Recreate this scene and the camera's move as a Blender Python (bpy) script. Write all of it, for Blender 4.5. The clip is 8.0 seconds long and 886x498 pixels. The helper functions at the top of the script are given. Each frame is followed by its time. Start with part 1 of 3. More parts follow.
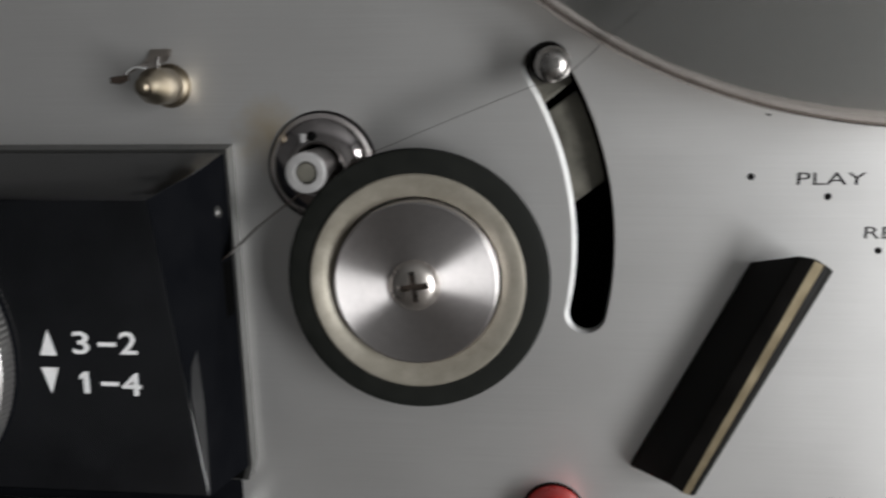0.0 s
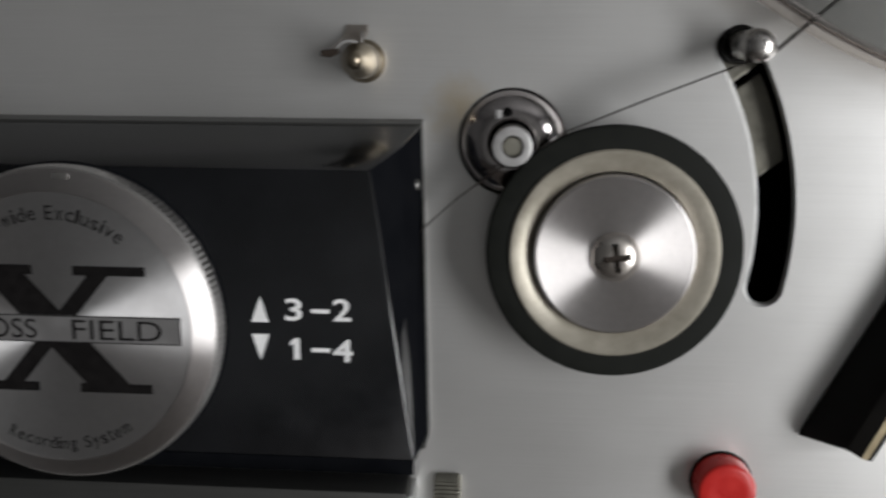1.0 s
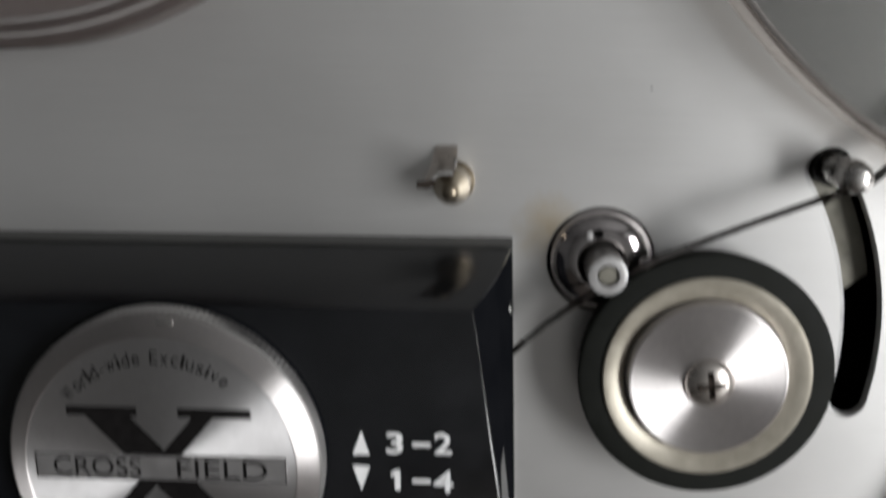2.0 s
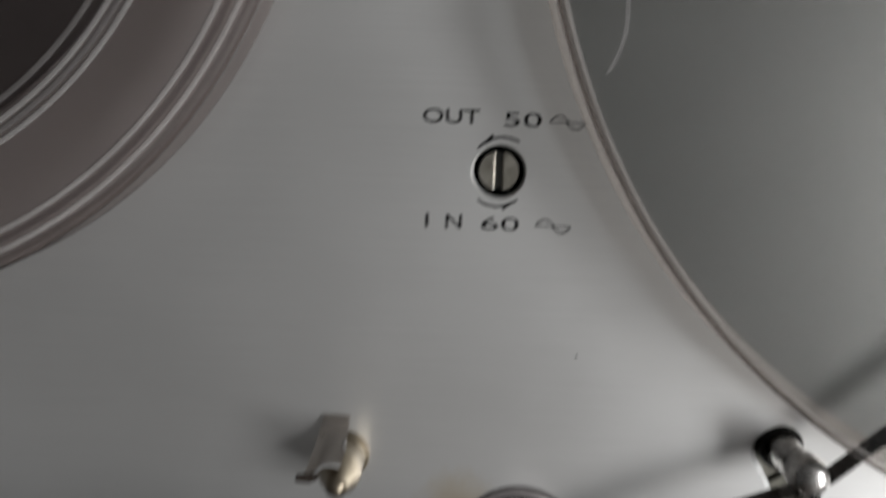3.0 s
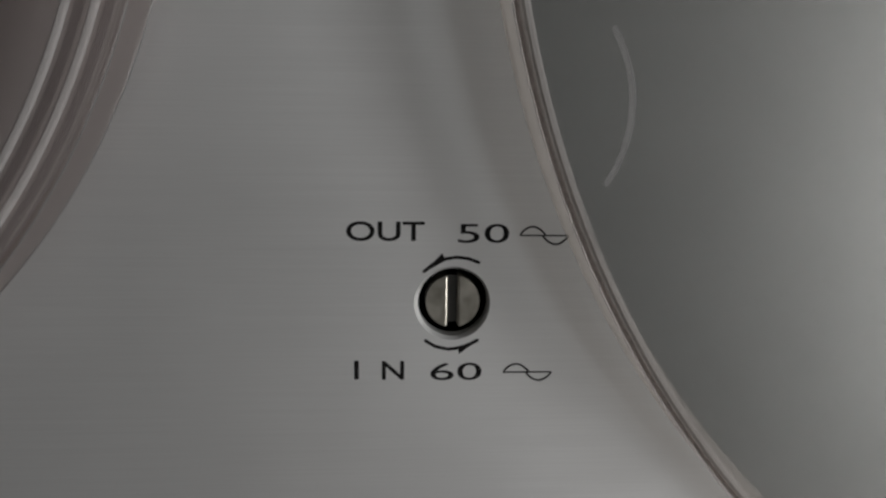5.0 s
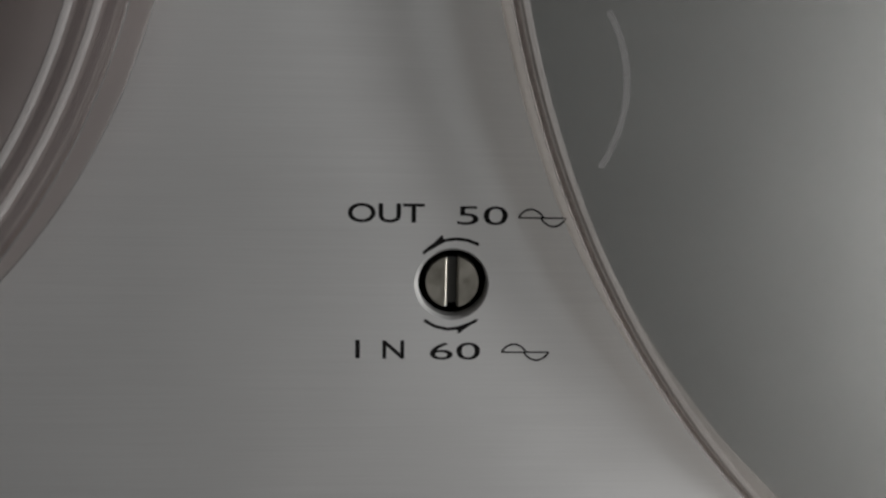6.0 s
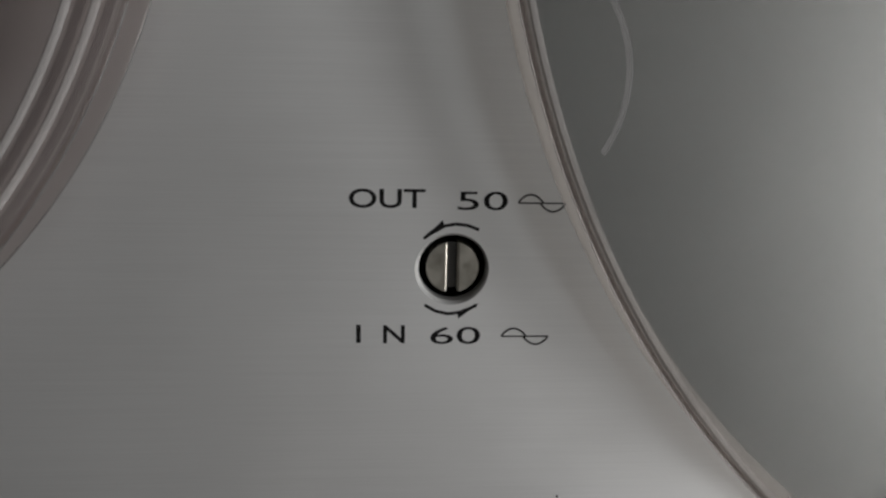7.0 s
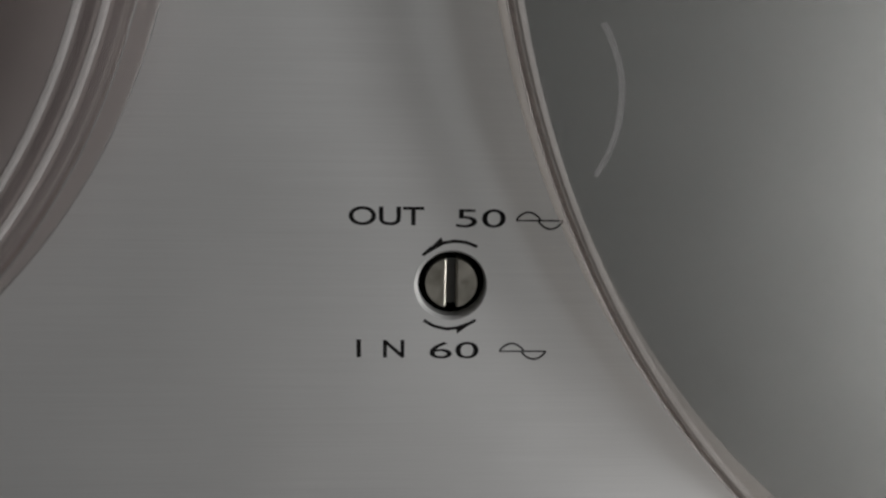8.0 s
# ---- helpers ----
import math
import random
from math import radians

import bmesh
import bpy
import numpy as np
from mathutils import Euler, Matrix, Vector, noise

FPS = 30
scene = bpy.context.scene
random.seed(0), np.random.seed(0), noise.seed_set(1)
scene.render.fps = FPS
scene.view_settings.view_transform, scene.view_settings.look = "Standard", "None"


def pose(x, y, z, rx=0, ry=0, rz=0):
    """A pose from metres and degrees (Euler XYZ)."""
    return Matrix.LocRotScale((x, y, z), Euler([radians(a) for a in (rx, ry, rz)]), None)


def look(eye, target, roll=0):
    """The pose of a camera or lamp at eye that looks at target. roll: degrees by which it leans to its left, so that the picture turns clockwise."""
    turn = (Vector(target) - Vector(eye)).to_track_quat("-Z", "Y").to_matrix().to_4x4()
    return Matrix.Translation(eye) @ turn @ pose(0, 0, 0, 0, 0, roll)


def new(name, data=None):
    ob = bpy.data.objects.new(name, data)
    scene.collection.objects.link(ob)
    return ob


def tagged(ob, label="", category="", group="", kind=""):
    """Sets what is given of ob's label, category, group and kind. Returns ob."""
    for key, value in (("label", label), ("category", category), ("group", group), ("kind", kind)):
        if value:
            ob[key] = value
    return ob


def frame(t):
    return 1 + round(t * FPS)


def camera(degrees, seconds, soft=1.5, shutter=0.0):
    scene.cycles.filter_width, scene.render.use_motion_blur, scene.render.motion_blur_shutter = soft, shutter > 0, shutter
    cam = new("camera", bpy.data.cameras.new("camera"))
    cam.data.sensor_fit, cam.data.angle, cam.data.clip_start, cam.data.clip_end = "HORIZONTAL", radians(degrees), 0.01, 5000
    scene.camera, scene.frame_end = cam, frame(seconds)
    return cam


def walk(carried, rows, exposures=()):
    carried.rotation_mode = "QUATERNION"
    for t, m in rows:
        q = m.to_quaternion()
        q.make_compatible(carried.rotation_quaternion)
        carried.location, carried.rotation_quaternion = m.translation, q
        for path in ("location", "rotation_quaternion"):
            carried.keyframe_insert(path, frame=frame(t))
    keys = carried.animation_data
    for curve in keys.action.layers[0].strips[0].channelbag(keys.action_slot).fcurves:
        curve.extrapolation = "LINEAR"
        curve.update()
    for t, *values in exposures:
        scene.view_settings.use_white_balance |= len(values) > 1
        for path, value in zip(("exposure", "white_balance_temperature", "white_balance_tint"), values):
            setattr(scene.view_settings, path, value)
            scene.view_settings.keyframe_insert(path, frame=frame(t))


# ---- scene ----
cam = camera(52.0, 8.0, soft=2.4, shutter=0.6)
PATH = [
    (0.0, pose(0.0390, -0.1363, -0.0371, 79.21, 0.63, 6.54)),
    (0.5, pose(0.0227, -0.1394, -0.0386, 79.25, 0.07, 5.42)),
    (1.0, pose(0.0042, -0.1444, -0.0403, 79.20, -0.46, 4.21)),
    (1.2, pose(-0.0018, -0.1447, -0.0402, 78.60, -0.59, 4.24)),
    (2.3, pose(-0.0151, -0.1366, -0.0012, 76.26, -0.14, 2.70)),
    (2.4, pose(-0.0160, -0.1350, 0.0025, 76.31, -0.38, 2.33)),
    (2.5, pose(-0.0161, -0.1334, 0.0039, 76.88, -0.67, 1.73)),
    (2.6, pose(-0.0156, -0.1307, 0.0047, 77.64, -1.15, 1.11)),
    (2.7, pose(-0.0130, -0.1277, 0.0059, 78.06, -1.99, 0.68)),
    (2.8, pose(-0.0100, -0.1226, 0.0074, 78.09, -1.75, 0.42)),
    (2.9, pose(-0.0084, -0.1177, 0.0100, 78.20, -1.91, 0.25)),
    (3.0, pose(-0.0075, -0.1126, 0.0128, 78.55, -1.91, -0.03)),
    (3.1, pose(-0.0069, -0.1091, 0.0140, 78.76, -1.63, -0.24)),
    (3.3, pose(-0.0071, -0.0993, 0.0165, 78.18, -2.45, -0.80)),
    (3.5, pose(-0.0063, -0.0928, 0.0183, 77.36, -1.90, -1.78)),
    (4.0, pose(-0.0046, -0.0835, 0.0208, 76.61, -1.58, -2.72)),
    (4.5, pose(-0.0066, -0.0794, 0.0202, 77.82, -1.43, -3.94)),
    (4.7, pose(-0.0068, -0.0797, 0.0209, 78.14, -1.03, -4.10)),
    (5.8, pose(-0.0055, -0.0810, 0.0226, 77.84, -1.14, -2.96)),
    (6.0, pose(-0.0055, -0.0818, 0.0215, 77.51, -1.07, -2.94)),
    (6.5, pose(-0.0062, -0.0821, 0.0217, 76.61, -1.07, -3.42)),
    (7.0, pose(-0.0072, -0.0821, 0.0218, 76.44, -1.18, -4.05)),
    (7.5, pose(-0.0070, -0.0822, 0.0221, 76.43, -1.17, -4.17)),
    (8.0, pose(-0.0051, -0.0829, 0.0242, 76.03, -1.01, -2.66)),
]
walk(cam, PATH, [(0, -0.32), (1.2, -0.38), (2.5, -0.04), (3.0, -0.29), (4.0, -0.48), (4.7, -0.5), (6.0, -0.42), (8.0, -0.4)])

# ---- world and light ----
world = bpy.data.worlds.new("sky")
scene.world = world
world.use_nodes = True
sky = world.node_tree.nodes.new("ShaderNodeTexSky")
sky.sky_type = "NISHITA"
sky.sun_disc = False
sky.sun_elevation = radians(35)
sky.sun_rotation = radians(200)
world.node_tree.nodes["Background"].inputs["Strength"].default_value = 0.08
world.node_tree.links.new(sky.outputs[0], world.node_tree.nodes["Background"].inputs["Color"])


def window_light(name, eye, target, width, height, watts, colour):
    data = bpy.data.lights.new(name, "AREA")
    data.shape, data.size, data.size_y, data.energy, data.color = "RECTANGLE", width, height, watts, colour
    ob = new(name, data)
    ob.matrix_world = look(eye, target)
    return ob


window_light("window_daylight", (1.76, -1.8, -0.2), (0.3, -1.8, -0.2), 1.05, 1.7, 108, (0.985, 0.988, 0.995))

# ---- materials ----
def material(name, colour, rough=0.5, metal=0.0, spec=0.5, coat=0.0):
    m = bpy.data.materials.new(name)
    m.use_nodes = True
    b = m.node_tree.nodes["Principled BSDF"]
    b.inputs["Base Color"].default_value = (*colour, 1)
    b.inputs["Roughness"].default_value = rough
    b.inputs["Metallic"].default_value = metal
    b.inputs["Specular IOR Level"].default_value = spec
    b.inputs["Coat Weight"].default_value = coat
    return m


def node(m, kind, **values):
    n = m.node_tree.nodes.new(kind)
    for key, value in values.items():
        n.inputs[key].default_value = value
    return n


def link(m, a, out, b, inp):
    m.node_tree.links.new(a.outputs[out], b.inputs[inp])


def stretched_noise(m, scale, detail=4.0, rough=0.6, size=1.0):
    """Noise in object space, drawn out by the scale."""
    co = m.node_tree.nodes.new("ShaderNodeTexCoord")
    mp = node(m, "ShaderNodeMapping", Scale=scale)
    nz = node(m, "ShaderNodeTexNoise", Scale=size, Detail=detail, Roughness=rough)
    link(m, co, "Object", mp, "Vector")
    link(m, mp, "Vector", nz, "Vector")
    return nz


def ramp(m, source, out, low, high, a, b):
    r = node(m, "ShaderNodeMapRange")
    r.inputs["From Min"].default_value, r.inputs["From Max"].default_value = low, high
    r.inputs["To Min"].default_value, r.inputs["To Max"].default_value = a, b
    link(m, source, out, r, "Value")
    return r


def mixed(m, fac, fac_out, a, b):
    x = m.node_tree.nodes.new("ShaderNodeMix")
    x.data_type = "RGBA"
    x.inputs[6].default_value, x.inputs[7].default_value = (*a, 1), (*b, 1)
    link(m, fac, fac_out, x, 0)
    return x


def dull(m, spec):
    m.node_tree.nodes["Principled BSDF"].inputs["Specular IOR Level"].default_value = spec
    return m


def worn(m, a, b, scale=150.0, rough=(0.3, 0.5), bump=0.0, fine=2500.0):
    """Two scales of variation: blotches in colour and gloss, fine grain in relief."""
    p = m.node_tree.nodes["Principled BSDF"]
    big = stretched_noise(m, (scale, scale, scale), 5.0, 0.6)
    c = mixed(m, ramp(m, big, "Fac", 0.3, 0.7, 0.0, 1.0), "Result", a, b)
    link(m, c, 2, p, "Base Color")
    small = stretched_noise(m, (fine, fine, fine), 3.0, 0.6)
    link(m, ramp(m, big, "Fac", 0.3, 0.7, *rough), "Result", p, "Roughness")
    if bump:
        bp = node(m, "ShaderNodeBump", Strength=bump, Distance=0.00005)
        link(m, small, "Fac", bp, "Height")
        link(m, bp, "Normal", p, "Normal")
    return m


def brushed(name, a, b, rough, streak, aniso=0.0, axis="", metal=1.0, bump=0.12, cloud=0.25):
    """Metal with fine drawn lines; axis turns the lines round that axis of the part."""
    m = material(name, a, 0.4, metal)
    p = m.node_tree.nodes["Principled BSDF"]
    lines = stretched_noise(m, streak, 6.0, 0.75)
    clouds = stretched_noise(m, (28, 28, 40), 4.0, 0.55)
    add = node(m, "ShaderNodeMath")
    add.operation = "ADD"
    link(m, ramp(m, lines, "Fac", 0.3, 0.7, -0.35, 0.35), "Result", add, 0)
    link(m, ramp(m, clouds, "Fac", 0.3, 0.7, 0.5 - cloud, 0.5 + cloud), "Result", add, 1)
    c = mixed(m, add, 0, a, b)
    link(m, c, 2, p, "Base Color")
    link(m, ramp(m, add, 0, 0.0, 1.0, *rough), "Result", p, "Roughness")
    if bump:
        bp = node(m, "ShaderNodeBump", Strength=bump, Distance=0.00003)
        link(m, lines, "Fac", bp, "Height")
        link(m, bp, "Normal", p, "Normal")
    if axis:
        t = m.node_tree.nodes.new("ShaderNodeTangent")
        t.direction_type, t.axis = "RADIAL", axis
        link(m, t, 0, p, "Tangent")
        p.inputs["Anisotropic"].default_value = aniso
        p.inputs["Anisotropic Rotation"].default_value = 0.25
    return m


def clear_plastic(name, tint, gloss, rough, haze=0.0, milk=(0.8, 0.78, 0.76)):
    """Thin clear plastic: lets light through tinted and mirrors a little, more at a slant."""
    m = bpy.data.materials.new(name)
    m.use_nodes = True
    nt = m.node_tree
    nt.nodes.remove(nt.nodes["Principled BSDF"])
    out = nt.nodes["Material Output"]
    tr = node(m, "ShaderNodeBsdfTransparent", Color=(*tint, 1))
    gl = node(m, "ShaderNodeBsdfGlossy", Color=(0.9, 0.9, 0.9, 1), Roughness=rough)
    fr = node(m, "ShaderNodeFresnel", IOR=gloss)
    scratches = stretched_noise(m, (90, 90, 90), 4.0, 0.6)
    link(m, ramp(m, scratches, "Fac", 0.3, 0.7, rough * 0.88, rough * 1.15), "Result", gl, "Roughness")
    mx = nt.nodes.new("ShaderNodeMixShader")
    link(m, fr, 0, mx, 0)
    link(m, tr, 0, mx, 1)
    link(m, gl, 0, mx, 2)
    if haze:
        df = node(m, "ShaderNodeBsdfDiffuse", Color=(*milk, 1))
        hz = nt.nodes.new("ShaderNodeMixShader")
        dust = stretched_noise(m, (60, 60, 60), 5.0, 0.65)
        link(m, ramp(m, dust, "Fac", 0.3, 0.7, haze * 0.8, haze * 1.25), "Result", hz, 0)
        link(m, mx, 0, hz, 1)
        link(m, df, 0, hz, 2)
        mx = hz
    link(m, mx, 0, out, "Surface")
    return m


def faceplate_metal():
    m = brushed("brushed_aluminium", (0.78, 0.775, 0.762), (0.88, 0.875, 0.862), (0.4, 0.48), (45, 900, 6500), 0.5, "Z", 0.85, 0.15)
    p = m.node_tree.nodes["Principled BSDF"]
    # old glue has yellowed a patch beside the capstan
    co = m.node_tree.nodes.new("ShaderNodeTexCoord")
    far = node(m, "ShaderNodeVectorMath")
    far.operation = "DISTANCE"
    far.inputs[1].default_value = (-0.0035, 0, -0.0455)
    link(m, co, "Object", far, 0)
    blot = stretched_noise(m, (300, 300, 300), 4.0, 0.6)
    spread = node(m, "ShaderNodeMath")
    spread.operation = "MULTIPLY_ADD"
    spread.inputs[1].default_value = 0.006
    link(m, blot, "Fac", spread, 0)
    link(m, far, "Value", spread, 2)
    near = ramp(m, spread, 0, 0.0025, 0.0095, 0.6, 0.0)
    x = m.node_tree.nodes.new("ShaderNodeMix")
    x.data_type = "RGBA"
    x.inputs[7].default_value = (0.66, 0.5, 0.24, 1)
    link(m, near, "Result", x, 0)
    m.node_tree.links.new(p.inputs["Base Color"].links[0].from_socket, x.inputs[6])
    link(m, x, 2, p, "Base Color")
    return m


PANEL = faceplate_metal()
CUT_EDGE = worn(material("cut_aluminium_edge", (0.66, 0.66, 0.65), 0.45, 0.7), (0.6, 0.6, 0.59), (0.72, 0.72, 0.71), 400, (0.4, 0.55))
TURNED = brushed("turned_aluminium", (0.70, 0.67, 0.66), (0.82, 0.785, 0.775), (0.4, 0.5), (900, 900, 900), 0.97, "Y", 1.0, 0.03, 0.06)
KNOB_FACE = brushed("spun_aluminium_face", (0.55, 0.54, 0.54), (0.66, 0.65, 0.65), (0.42, 0.52), (700, 700, 700), 0.95, "Y", 0.95, 0.03, 0.05)
BAR = worn(material("bar_aluminium", (0.5, 0.49, 0.49), 0.45, 0.9), (0.46, 0.45, 0.45), (0.54, 0.53, 0.53), 300, (0.4, 0.5))
CHROME = worn(material("chrome", (0.7, 0.69, 0.68), 0.1, 1.0), (0.48, 0.45, 0.45), (0.6, 0.565, 0.56), 500, (0.1, 0.2))
KNURL = material("knurled_steel", (0.42, 0.41, 0.40), 0.38, 0.9)
STEEL = worn(material("satin_steel", (0.6, 0.58, 0.56), 0.3, 1.0), (0.5, 0.48, 0.46), (0.68, 0.66, 0.64), 600, (0.2, 0.36), 0.15)
DULL_STEEL = worn(material("dull_plated_steel", (0.2, 0.19, 0.165), 0.4, 0.7), (0.14, 0.135, 0.115), (0.26, 0.25, 0.21), 260, (0.4, 0.6), 0.25)
DARK_STEEL = worn(material("dark_satin_steel", (0.3, 0.29, 0.28), 0.35, 0.9), (0.25, 0.24, 0.23), (0.36, 0.35, 0.34), 500, (0.3, 0.42), 0.1)
SLEEVE = worn(material("pale_sleeve", (0.42, 0.415, 0.41), 0.35, 0.3), (0.36, 0.355, 0.35), (0.47, 0.465, 0.46), 500, (0.3, 0.45))
BRASS = worn(material("old_brass", (0.5, 0.4, 0.24), 0.3, 1.0), (0.26, 0.22, 0.165), (0.38, 0.33, 0.255), 500, (0.28, 0.44), 0.1)
SPRING = worn(material("spring_strip", (0.6, 0.56, 0.52), 0.3, 0.95), (0.58, 0.54, 0.5), (0.66, 0.62, 0.58), 200, (0.26, 0.34))
AGED_STEEL = worn(material("aged_steel", (0.4, 0.38, 0.33), 0.35, 1.0), (0.34, 0.32, 0.27), (0.5, 0.475, 0.42), 500, (0.28, 0.42), 0.15)
RUBBER = dull(worn(material("rubber", (0.010, 0.011, 0.0095), 0.6), (0.008, 0.009, 0.0075), (0.014, 0.015, 0.013), 300, (0.6, 0.8), 0.3), 0.15)
CREAM = brushed("cream_plated_ring", (0.34, 0.31, 0.25), (0.52, 0.485, 0.41), (0.34, 0.46), (350, 350, 350), 0.6, "Y", 0.5, 0.1, 0.3)
BLACK = dull(worn(material("black_plastic", (0.0035, 0.004, 0.005), 0.2), (0.003, 0.0034, 0.0042), (0.005, 0.0055, 0.0068), 120, (0.13, 0.21), 0.03), 0.6)
# lighter grey for a reflection painted on the cover's ends
BLACK_EDGE = worn(material("edge_reflection_grey", (0.014, 0.0145, 0.016), 0.45), (0.008, 0.0085, 0.009), (0.022, 0.0225, 0.024), 160, (0.4, 0.55))
RAIL = brushed("grey_rail_metal", (0.1, 0.1, 0.096), (0.14, 0.14, 0.135), (0.3, 0.42), (60, 900, 4000), 0.0, "", 0.8, 0.06)
# near-black that stands in for the shade inside hollows and gaps
CAVITY = material("hollow_shade_black", (0.004, 0.004, 0.004), 0.8, 0.0, 0.0)
GOLD = worn(material("gold_trim", (0.5, 0.4, 0.25), 0.35, 0.8), (0.33, 0.27, 0.17), (0.43, 0.36, 0.24), 300, (0.3, 0.45))
LEVER_BLACK = dull(worn(material("lever_black", (0.006, 0.0055, 0.005), 0.4), (0.005, 0.0045, 0.004), (0.009, 0.008, 0.0072), 200, (0.4, 0.55), 0.1), 0.15)
RED = worn(material("red_plastic", (0.55, 0.02, 0.018), 0.3), (0.48, 0.016, 0.015), (0.62, 0.028, 0.022), 300, (0.25, 0.4))
INK = dull(worn(material("black_ink", (0.008, 0.007, 0.007), 0.6), (0.006, 0.0055, 0.0055), (0.011, 0.010, 0.010), 900, (0.6, 0.8)), 0.04)
WHITE_INK = worn(material("white_ink", (0.8, 0.8, 0.8), 0.5), (0.74, 0.74, 0.74), (0.86, 0.86, 0.86), 900, (0.45, 0.6))
SMOKE = clear_plastic("smoky_clear_plastic", (0.838, 0.838, 0.835), 1.25, 0.12, 0.01, (0.6, 0.62, 0.6))
SMOKE_RIM = clear_plastic("smoky_rim_plastic", (0.52, 0.49, 0.475), 1.12, 0.3, 0.02, (0.75, 0.68, 0.65))
CLEAR = clear_plastic("pinkish_clear_plastic", (0.955, 0.942, 0.938), 1.28, 0.2, 0.016, (0.8, 0.66, 0.63))
CLEAR_RIM = clear_plastic("pinkish_rim_plastic", (0.86, 0.825, 0.815), 1.3, 0.2)
# milky tint that paints in the bright lit band along the reel edge
LIT_RIM = clear_plastic("lit_rim_plastic", (0.96, 0.935, 0.915), 1.02, 0.5, 0.2, (0.85, 0.8, 0.76))
REFLECTION_ARC = clear_plastic("reflection_arc_plastic", (0.985, 0.985, 0.98), 1.15, 0.4, 0.11)
# one ridge plastic in three tints: glint, shade and lit line put into colour
RIDGE_GLINT = clear_plastic("painted_glint_ridge_plastic", (0.94, 0.925, 0.92), 1.5, 0.18, 0.2)
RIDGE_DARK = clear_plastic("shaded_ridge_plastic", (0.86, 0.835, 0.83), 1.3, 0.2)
RIDGE_BRIGHT = clear_plastic("lit_ridge_plastic", (0.95, 0.94, 0.93), 1.25, 0.35, 0.09)
SIDE_BLACK = dull(worn(material("matt_black_end", (0.006, 0.0065, 0.008), 0.45), (0.005, 0.0055, 0.007), (0.008, 0.0085, 0.010), 150, (0.6, 0.75), 0.05), 0.0)
TAPE = worn(material("brown_tape", (0.03, 0.022, 0.018), 0.3), (0.022, 0.017, 0.014), (0.038, 0.028, 0.022), 300, (0.2, 0.36))
TAPE_PACK = dull(brushed("wound_tape", (0.01, 0.0095, 0.0095), (0.018, 0.0165, 0.016), (0.35, 0.45), (3000, 3000, 3000), 0.7, "Y", 0.0, 0.1), 0.15)
WALL_PAINT = worn(material("wall_paint", (0.06, 0.06, 0.06), 0.8), (0.055, 0.055, 0.055), (0.066, 0.066, 0.066), 3, (0.7, 0.9))
PALE_PAINT = worn(material("pale_paint", (0.14, 0.14, 0.137), 0.8), (0.13, 0.13, 0.127), (0.15, 0.15, 0.147), 3, (0.7, 0.9))
CEILING_PAINT = worn(material("ceiling_paint", (0.2, 0.2, 0.2), 0.85), (0.18, 0.18, 0.18), (0.22, 0.22, 0.22), 3, (0.8, 0.9))
FLOOR_WOOD = worn(material("floor_wood", (0.06, 0.052, 0.046), 0.5), (0.05, 0.043, 0.038), (0.075, 0.065, 0.057), 8, (0.4, 0.6))
FRAME_PAINT = worn(material("frame_paint", (0.7, 0.7, 0.68), 0.5), (0.66, 0.66, 0.64), (0.74, 0.74, 0.72), 12, (0.4, 0.6))
CHASSIS = worn(material("chassis_steel", (0.1, 0.1, 0.1), 0.5, 0.5), (0.08, 0.08, 0.08), (0.12, 0.12, 0.12), 40, (0.45, 0.6))

# ---- building helpers ----
# places on the deck are x (right), z (up) and h (out of the faceplate), in millimetres
def at(x, z, h):
    return Vector((x * 0.001, -h * 0.001, z * 0.001))


def thing(name, x, z, h, label, category, group="", kind=""):
    ob = new(name)
    ob.empty_display_size = 0.005
    ob.location = at(x, z, h)
    return tagged(ob, label, category, group, kind)


def part(name, bm, mat, parent=None, label="", spot=(0, 0, 0), smooth=40):
    bmesh.ops.recalc_face_normals(bm, faces=bm.faces)
    me = bpy.data.meshes.new(name)
    bm.to_mesh(me)
    bm.free()
    me.materials.append(mat)
    if smooth:
        me.shade_smooth()
        me.set_sharp_from_angle(angle=radians(smooth))
    ob = new(name, me)
    ob.location = at(*spot)
    if parent is not None:
        ob.parent = parent
    if label:
        ob["label"] = label
    return ob


def lathe(profile, n=72, ripple=None, x=0.0, z=0.0, start=0.0):
    """Turn (radius, height) points round the axis that stands out of the faceplate."""
    bm = bmesh.new()
    rings = []
    for i, (r, h) in enumerate(profile):
        if r < 1e-6:
            rings.append([bm.verts.new(at(x, z, h))])
            continue
        ring = []
        for k in range(n):
            a = 2 * math.pi * k / n + start
            q = r + (ripple[1] if ripple and i in ripple[0] and k % 2 else 0.0)
            ring.append(bm.verts.new(at(x + q * math.cos(a), z + q * math.sin(a), h)))
        rings.append(ring)
    for a, b in zip(rings, rings[1:]):
        for k in range(n):
            j = (k + 1) % n
            if len(a) == 1 and len(b) == 1:
                continue
            if len(a) == 1:
                bm.faces.new((a[0], b[k], b[j]))
            elif len(b) == 1:
                bm.faces.new((a[k], a[j], b[0]))
            else:
                bm.faces.new((a[k], a[j], b[j], b[k]))
    return bm


def loft(a, b, bm=None):
    """A solid between two closed outlines of the same count, each of (x, z, h)."""
    bm = bm or bmesh.new()
    va, vb = [bm.verts.new(at(*p)) for p in a], [bm.verts.new(at(*p)) for p in b]
    n = len(va)
    for k in range(n):
        bm.faces.new((va[k], va[(k + 1) % n], vb[(k + 1) % n], vb[k]))
    bm.faces.new(va[::-1])
    bm.faces.new(vb)
    return bm


def prism(outline, low, high, bm=None):
    return loft([(x, z, low) for x, z in outline], [(x, z, high) for x, z in outline], bm)


